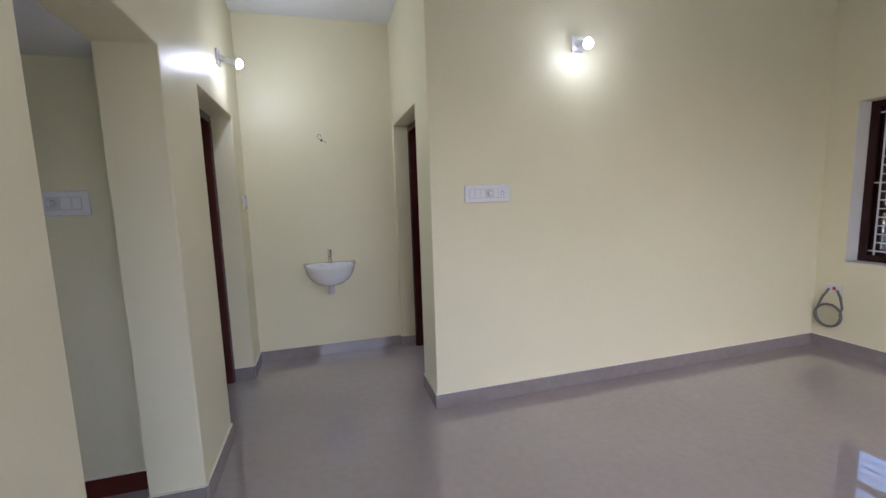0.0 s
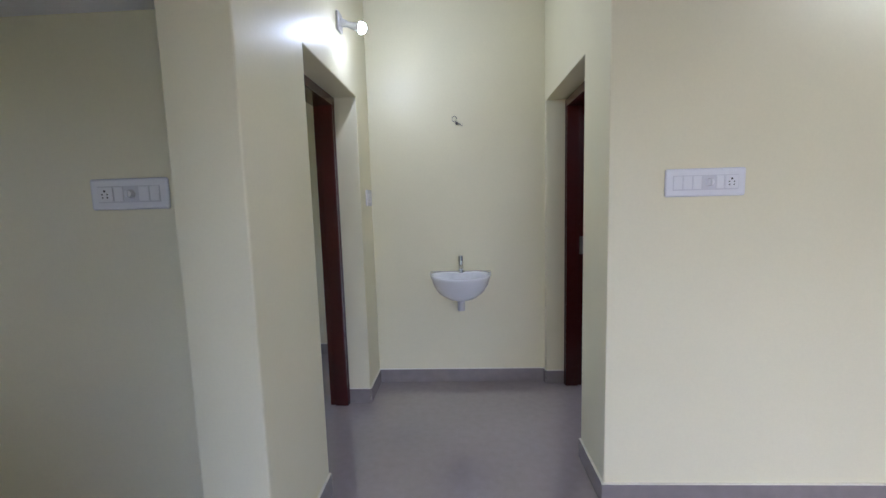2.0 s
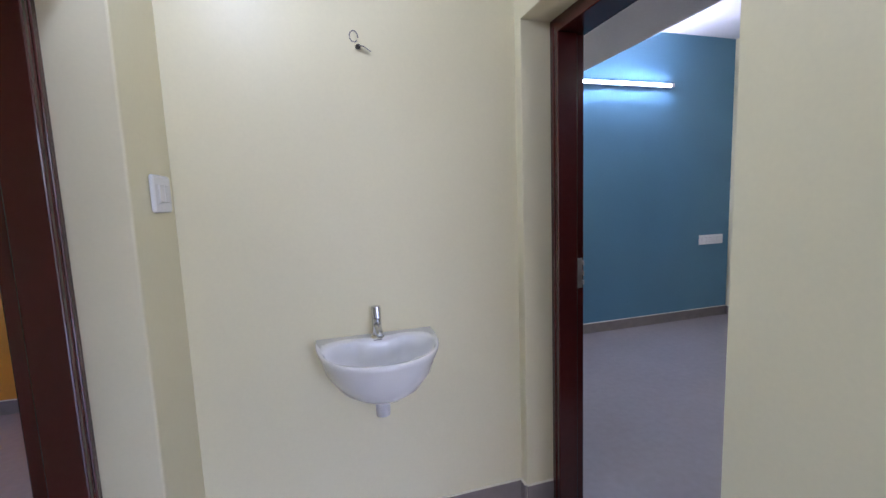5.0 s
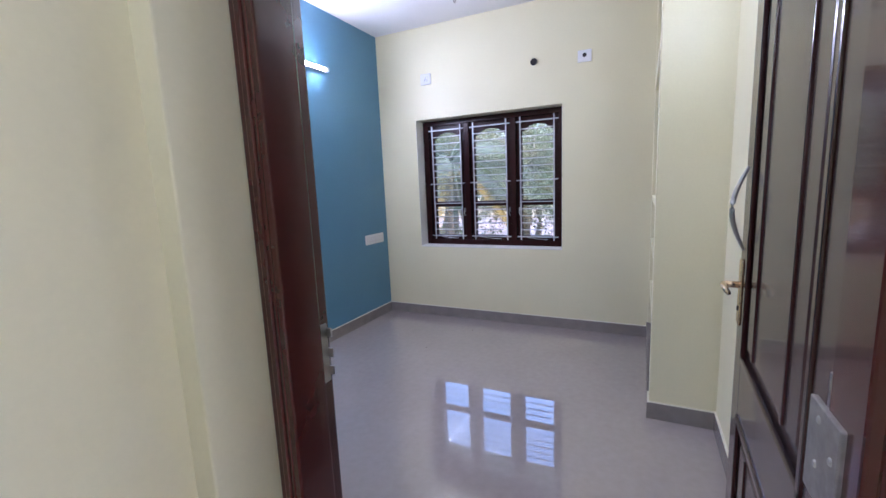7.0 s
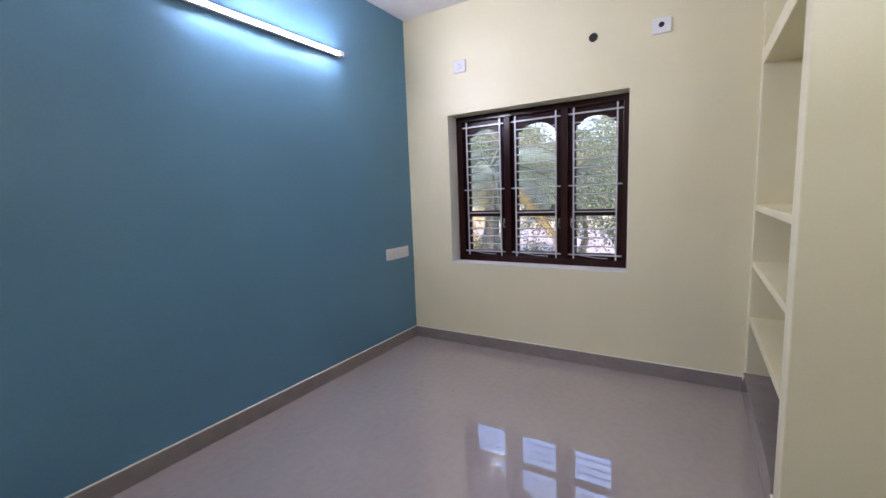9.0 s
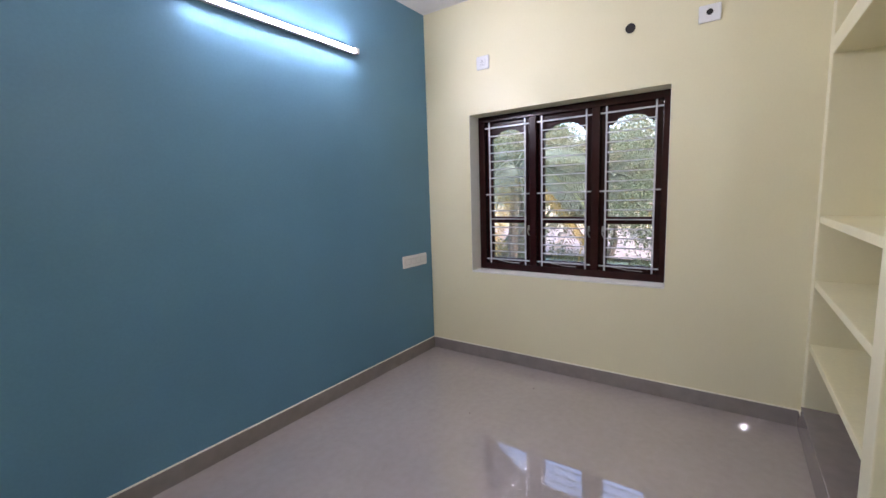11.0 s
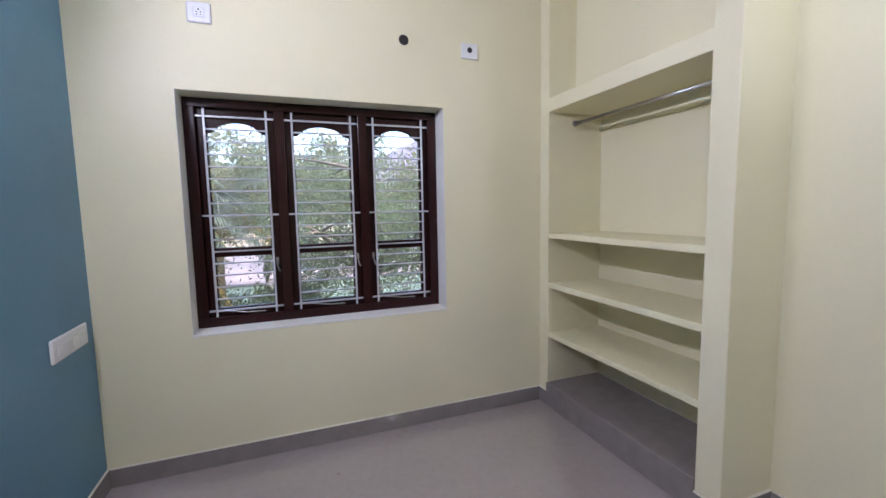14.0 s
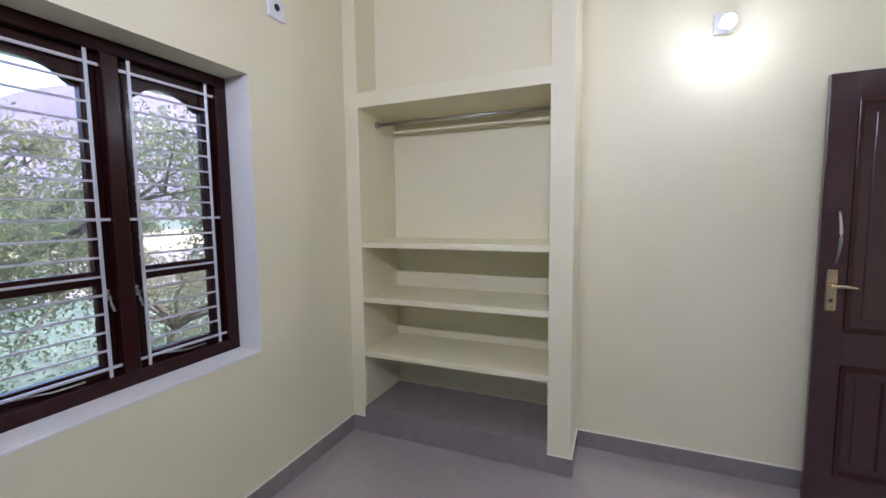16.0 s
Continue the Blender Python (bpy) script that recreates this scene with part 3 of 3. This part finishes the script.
part("rim", tube_along(bmesh.new(), [(0.034 * math.cos(k * math.tau / 28), -0.002, 0.034 * math.sin(k * math.tau / 28)) for k in range(29)], 0.003, 6), CREAM, ho)


def bulb_lamp(m, label, power):
    """A wall batten holder with a round glowing bulb, along local -y."""
    l = base("wall_lamp", 0, 0, 0, label, "wall lamp", "bulb lamps")
    l.matrix_world = m
    part("base_plate", boxes((-0.042, -0.016, -0.052, 0.042, 0, 0.052), bevel=0.006), PLASTIC, l)
    bm = rod(bmesh.new(), (0, -0.014, 0), (0, -0.052, -0.010), 0.025, 0.017, 16)
    foot, mid = Vector((0, -0.048, -0.010)), Vector((0, -0.128, -0.034))
    tip = (mid - foot).normalized()
    rod(bm, foot, mid - tip * 0.030, 0.014, 0.022, 18)
    rod(bm, mid - tip * 0.030, mid - tip * 0.010, 0.022, 0.030, 18)
    rod(bm, mid - tip * 0.010, mid + tip * 0.0005, 0.030, 0.0315, 18)
    part("holder", bm, PLASTIC, l)
    bm = bmesh.new()
    bmesh.ops.create_icosphere(bm, subdivisions=3, radius=0.032, matrix=Matrix.Translation(mid))
    bmesh.ops.bisect_plane(bm, geom=bm.verts[:] + bm.edges[:] + bm.faces[:], plane_co=mid, plane_no=tip, clear_inner=True)
    part("bulb", bm, glow("bulb_glow", (0.90, 0.97, 1.0), power), l, "round glowing cool white bulb", smooth=True)
    return l


bulb_lamp(pose(1.486, YH, 2.440), "glowing bulb lamp on the hall wall", HALL_BULB)
bulb_lamp(pose(XL, 3.665, 2.422, 0, 0, 90), "glowing bulb lamp in the passage", PASSAGE_BULB)
bulb_lamp(pose(1.905, YS, 2.370, 0, 0, 180), "glowing bulb lamp on the bedroom wall", ROOM_BULB)

tl = base("tube_light", 2.53, YN, 2.477, "glowing cool white tube light on the blue wall", "tube light")
part("batten", boxes((-0.60, -0.0322, -0.016, 0.60, 0, 0.016), bevel=0.003), PLASTIC, tl)
bm = rod(bmesh.new(), (-0.565, -0.028, 0), (0.565, -0.028, 0), 0.013, n=16)
bmesh.ops.bisect_plane(bm, geom=bm.verts[:] + bm.edges[:] + bm.faces[:], plane_co=(0, -0.0325, 0), plane_no=(0, -1, 0), clear_inner=True)
part("tube", bm, TUBE_GLOW, tl, "glowing tube")
for s in (-1, 1):
    part("end_cap", boxes((s * 0.562, -0.052, -0.018, s * 0.60, -0.002, 0.018), bevel=0.004), PLASTIC, tl)

# wires on the basin wall
hk = base("mirror_wire", -0.220, YB, 1.970, "loose dark wire stub on the basin wall", "wire")
part("stub", rod(bmesh.new(), (0, 0, 0), (0, -0.02, -0.004), 0.010, 0.008, 10), DARK, hk)
part("loop", tube_along(bmesh.new(), [(-0.016 + 0.016 * math.cos(k * 0.6), -0.018 - 0.002 * k, 0.026 + 0.022 * math.sin(k * 0.6)) for k in range(10)], 0.0022, 6), CABLE, hk)
part("tail", tube_along(bmesh.new(), [(0, -0.018, 0), (0.018, -0.030, -0.008), (0.042, -0.036, -0.026)], 0.0022, 6), CABLE, hk)

# coiled cable by the hall corner
cb = base("coiled_cable", XE, 2.865, 0.540, "grey cable coil hanging from a white outlet", "cable", rz=-90)
part("outlet", boxes((-0.060, -0.012, -0.035, 0.060, 0, 0.040), bevel=0.004), PLASTIC, cb, "white outlet plate")
part("indicator", boxes((-0.004, -0.020, -0.010, 0.016, -0.010, 0.018), bevel=0.002), RED_PLASTIC, cb, "red switch rocker")
pts = [(-0.030, -0.014, 0.0), (-0.075, -0.024, -0.09), (-0.105, -0.03, -0.20)]
pts += [(-0.010 + 0.098 * math.cos(math.pi + k * math.tau / 24), -0.03 - 0.0006 * k, -0.235 + 0.098 * math.sin(math.pi + k * math.tau / 24)) for k in range(0, 38)]
pts += [(0.095, -0.05, -0.15), (0.070, -0.04, -0.06), (0.030, -0.02, -0.008)]
part("coil", tube_along(bmesh.new(), pts, 0.010, 8), CABLE, cb, smooth=True)

# ceiling fan hook
fh = base("fan_hook", 2.95, 4.90, H, "thin steel fan hook rod hanging from the ceiling", "hook")
part("plate", rod(bmesh.new(), (0, 0, 0), (0, 0, -0.012), 0.035, 0.030, 18), PLASTIC, fh)
part("stem", rod(bmesh.new(), (0, 0, -0.01), (0, 0, -0.27), 0.005, n=8), STEEL, fh)
part("ring", tube_along(bmesh.new(), [(0.018 * math.sin(k * math.tau / 16), 0, -0.286 + 0.018 * math.cos(k * math.tau / 16)) for k in range(17)], 0.004, 6), STEEL, fh)

for x, y, r in ((3.632, 5.119, 0.007), (3.085, 5.338, 0.008)):
    bm = bmesh.new()
    bmesh.ops.create_icosphere(bm, subdivisions=1, radius=r)
    for v in bm.verts:
        v.co *= 0.7 + 0.5 * noise.noise(v.co * 300)
        v.co.z = max(-0.0025, v.co.z * 0.5)
    chip = mesh_ob("debris_chip", bm, BARK)
    chip.location = (x, y, 0.0025)
    tagged(chip, "tiny dark chip of debris on the floor", "debris", "debris chips")

# ---- outside ----
GZ = -3.2
bm = bmesh.new()
bmesh.ops.create_grid(bm, x_segments=60, y_segments=60, size=900)
for v in bm.verts:
    v.co.z = GZ + 0.25 * noise.noise(v.co * 0.02)
structure("ground", bm, GROUND, "rough green ground outside the house", "ground")


def leaves(name, spots, mat, parent, size, per, spread, seed):
    """A crown of small folded leaves round many spots."""
    rng = np.random.default_rng(seed)
    c = np.repeat(np.array(spots, float), per, axis=0)
    n = len(c)
    c = c + rng.normal(size=(n, 3)) * np.array(spread)
    a = rng.normal(size=(n, 3))
    a[:, 2] -= 0.4
    a /= np.linalg.norm(a, axis=1)[:, None]
    b = np.cross(a, rng.normal(size=(n, 3)))
    b /= np.linalg.norm(b, axis=1)[:, None]
    up = np.cross(a, b)
    ln = size * rng.uniform(0.6, 1.3, (n, 1))
    w = ln * 0.42
    v = np.stack([c - a * ln * 0.5, c + b * w * 0.5 + up * w * 0.15, c + a * ln * 0.5, c - b * w * 0.5 + up * w * 0.15], axis=1).reshape(-1, 3)
    me = bpy.data.meshes.new(name)
    me.from_pydata(v.tolist(), [], [f for i in range(n) for f in ((4 * i, 4 * i + 1, 4 * i + 2), (4 * i, 4 * i + 2, 4 * i + 3))])
    me.materials.append(mat)
    ob = new(name, me)
    ob.parent = parent
    return ob


def tree(x, y, height, crown_r, seed, mat, label, size=0.12, per=30, limbs=9, fork=0.42, group="trees outside"):
    """A branching tree: tapered trunk and limbs in one mesh, and a leafy crown."""
    rnd = random.Random(seed)
    t = base("tree", x, y, GZ, label, "tree", group)
    bm = bmesh.new()
    z0 = height * fork
    lean = rnd.uniform(-0.4, 0.4)
    trunk = [(lean * (k / 6) ** 2, 0.2 * math.sin(k + seed), z0 * k / 6) for k in range(7)]
    r0 = 0.022 * height + 0.02
    tube_along(bm, trunk, [r0 * (1.25 - 0.09 * k) for k in range(7)], 10)
    top = Vector(trunk[-1])
    spots = []
    for i in range(limbs):
        a = math.tau * i / limbs + rnd.uniform(-0.3, 0.3)
        reach = crown_r * rnd.uniform(0.55, 1.0)
        rise = (height - z0) * rnd.uniform(0.15, 0.95)
        pts, rad = [], []
        for k in range(7):
            u = k / 6
            pts.append(top + Vector((math.cos(a) * reach * u, math.sin(a) * reach * u, rise * u ** 0.8 - 0.25 * u)) + Vector((rnd.uniform(-1, 1), rnd.uniform(-1, 1), rnd.uniform(-1, 1))) * 0.10 * u)
            rad.append(r0 * 0.55 * (1 - 0.88 * u))
        tube_along(bm, pts, rad, 7)
        for j in range(7):
            s = pts[rnd.choice((3, 4, 5, 6))]
            d = Vector((rnd.gauss(0, 1), rnd.gauss(0, 1), rnd.gauss(0.15, 0.6))).normalized() * crown_r * rnd.uniform(0.18, 0.42)
            tw = [s + d * u + Vector((0, 0, -0.12 * u * u * crown_r * 0.3)) for u in (0, 0.35, 0.7, 1.0)]
            tube_along(bm, tw, [r0 * 0.16, r0 * 0.11, r0 * 0.07, r0 * 0.03], 5)
            spots += [tuple(tw[2]), tuple(tw[3]), tuple(tw[3] + Vector((rnd.gauss(0, 0.2), rnd.gauss(0, 0.2), rnd.gauss(0, 0.15))) * crown_r * 0.4)]
    part("trunk", bm, BARK, t, "grey-brown branching trunk", smooth=True)
    k = crown_r * 0.085
    leaves("crown", spots, mat, t, size, per, (k, k, k * 0.7), seed)
    return t


def palm(x, y, height, seed, label):
    t = base("palm_tree", x, y, GZ, label, "palm tree")
    rnd = random.Random(seed)
    part("trunk", tube_along(bmesh.new(), [(0.25 * (k / 10) ** 2, 0, height * k / 10) for k in range(11)], [0.17 - 0.007 * k for k in range(11)], 10), BARK, t, smooth=True)
    for i in range(20):
        a = i * 2.4
        dry = i % 7 == 3
        el = -0.5 if dry else rnd.uniform(-0.05, 1.0)
        L = rnd.uniform(2.4, 3.2)
        spine = []
        for k in range(13):
            u = k / 12
            spine.append(Vector((0.25 + math.cos(a) * L * u * math.cos(el * 0.8), math.sin(a) * L * u * math.cos(el * 0.8), height + L * (math.sin(el) * u - 0.75 * u * u))))
        bm = tube_along(bmesh.new(), spine, [0.025 - 0.0016 * k for k in range(13)], 5)
        side = Vector((-math.sin(a), math.cos(a), 0))
        for k in range(4, 49):
            u = k / 48
            p = spine[int(u * 11.99)].lerp(spine[min(12, int(u * 11.99) + 1)], u * 12 % 1 if u < 1 else 1)
            for s in (-1, 1):
                ll = 0.75 * math.sin(math.pi * (0.12 + 0.8 * u)) * rnd.uniform(0.8, 1.1)
                tip = p + side * s * ll * 0.75 + (spine[-1] - spine[-3]).normalized() * ll * 0.4 + Vector((0, 0, -ll * 0.45))
                q = (p - tip).normalized().cross(Vector((0, 0, 1))).normalized() * 0.02
                m1 = p.lerp(tip, 0.4)
                bm.faces.new([bm.verts.new(c) for c in (p, m1 + q, tip, m1 - q)])
        part("frond", bm, LEAF_D if dry else LEAF_C, t, "dry yellow hanging frond" if dry else "")
    return t


tree(11.2, 3.4, 7.4, 3.4, 3, LEAF_A, "broad green tree with a forked grey trunk", 0.08, 150, 13, 0.42)
tree(11.4, 0.0, 4.3, 2.2, 11, LEAF_B, "loose olive green tree with thin branches", 0.07, 85, 10, 0.50)
tree(15.0, 7.6, 7.4, 3.2, 5, LEAF_B, "olive green tree behind the palm", 0.11, 120, 12, 0.50)
tree(18.5, 1.8, 7.6, 3.2, 17, LEAF_B, "olive green tree farther back", 0.18, 50, 12, 0.52)
tree(21.0, 12.5, 8.8, 4.0, 8, LEAF_A, "green tree farther back", 0.22, 55, 12, 0.48)
tree(14.0, -5.5, 6.6, 2.8, 9, LEAF_A, "green tree beyond the hall window", 0.16, 50, 10, 0.40)
palm(10.6, 8.6, 5.3, 2, "coconut palm with drooping fronds, some dry")
palm(12.6, 6.9, 5.1, 14, "coconut palm with yellowing fronds")
palm(16.5, 11.0, 5.8, 6, "coconut palm with drooping fronds, some dry")
tree(12.6, 6.3, 3.3, 1.7, 31, LEAF_A, "low bushy green shrub in front of the field", 0.10, 50, 10, 0.22)
tree(13.4, 9.8, 3.4, 1.8, 32, LEAF_B, "low bushy olive shrub beside the palm", 0.10, 50, 10, 0.22)
tree(25.0, 6.2, 8.2, 3.8, 25, LEAF_A, "tall green tree at the edge of the soil", 0.24, 40, 12, 0.52)
tree(27.0, 16.5, 9.0, 4.2, 26, LEAF_B, "tall olive tree at the edge of the soil", 0.26, 40, 12, 0.50)
tree(30.0, 10.5, 8.8, 4.2, 21, LEAF_B, "distant olive green tree", 0.28, 40, 11, 0.50)
tree(34.0, 22.0, 9.4, 4.6, 22, LEAF_A, "distant green tree behind the field", 0.3, 40, 11, 0.48)
tree(36.0, -12.0, 5.6, 3.4, 23, LEAF_A, "distant green tree behind the field", 0.28, 30, 11, 0.45)
tree(38.0, 1.0, 7.4, 4.0, 24, LEAF_B, "distant olive green tree", 0.28, 36, 11, 0.52)

rng = random.Random(4)
spots = []
for i in range(300):
    x, y = rng.uniform(7.5, 18), rng.uniform(-9, 13)
    for k in range(2):
        spots.append((x + rng.gauss(0, 0.3), y + rng.gauss(0, 0.3), GZ + rng.uniform(0.1, 1.0) * (2.4 if noise.noise(Vector((x, y, 0)) * 0.3) > 0 else 0.6)))
sh = leaves("shrubs", spots, LEAF_A, None, 0.11, 70, (0.28, 0.28, 0.18), 9)
tagged(sh, "low green shrubs and weeds on the ground outside", "shrubs", kind="stuff")

bm = bmesh.new()
bmesh.ops.create_grid(bm, x_segments=20, y_segments=40, size=1, matrix=Matrix.Translation((91, 0, GZ + 0.35)) @ Matrix.Diagonal((40, 110, 1, 1)))
structure("field", bm, DRY, "dry yellow field beyond the trees", "field")
bm = bmesh.new()
bmesh.ops.create_grid(bm, x_segments=30, y_segments=60, size=1, matrix=Matrix.Translation((40, 0, GZ + 0.3)) @ Matrix.Diagonal((11, 80, 1, 1)))
structure("bare_soil", bm, SOIL, "bare pinkish soil before the field", "soil")

bm = bmesh.new()
ring = []
for k in range(61):
    a = radians(-75 + 150 * k / 60)
    h = 45 + 60 * max(0, noise.noise(Vector((k * 0.11, 3.3, 0))) + 0.25) + 190 * math.exp(-((math.degrees(a) + 33) / 20) ** 2)
    ring.append([bm.verts.new((math.cos(a) * (560 + 90 * j), math.sin(a) * (560 + 90 * j), GZ - 2 + h * u + 4 * noise.noise(Vector((k * 0.7, j * 1.7, 0))))) for j, u in enumerate((0, 0.35, 0.62, 0.85, 1.0))])
for a, b in zip(ring, ring[1:]):
    for j in range(4):
        bm.faces.new((a[j], b[j], b[j + 1], a[j + 1]))
tagged(mesh_ob("hill", bm, HILL, smooth=True), "mauve hill on the horizon with haze put into its colour", "hill", kind="structure")
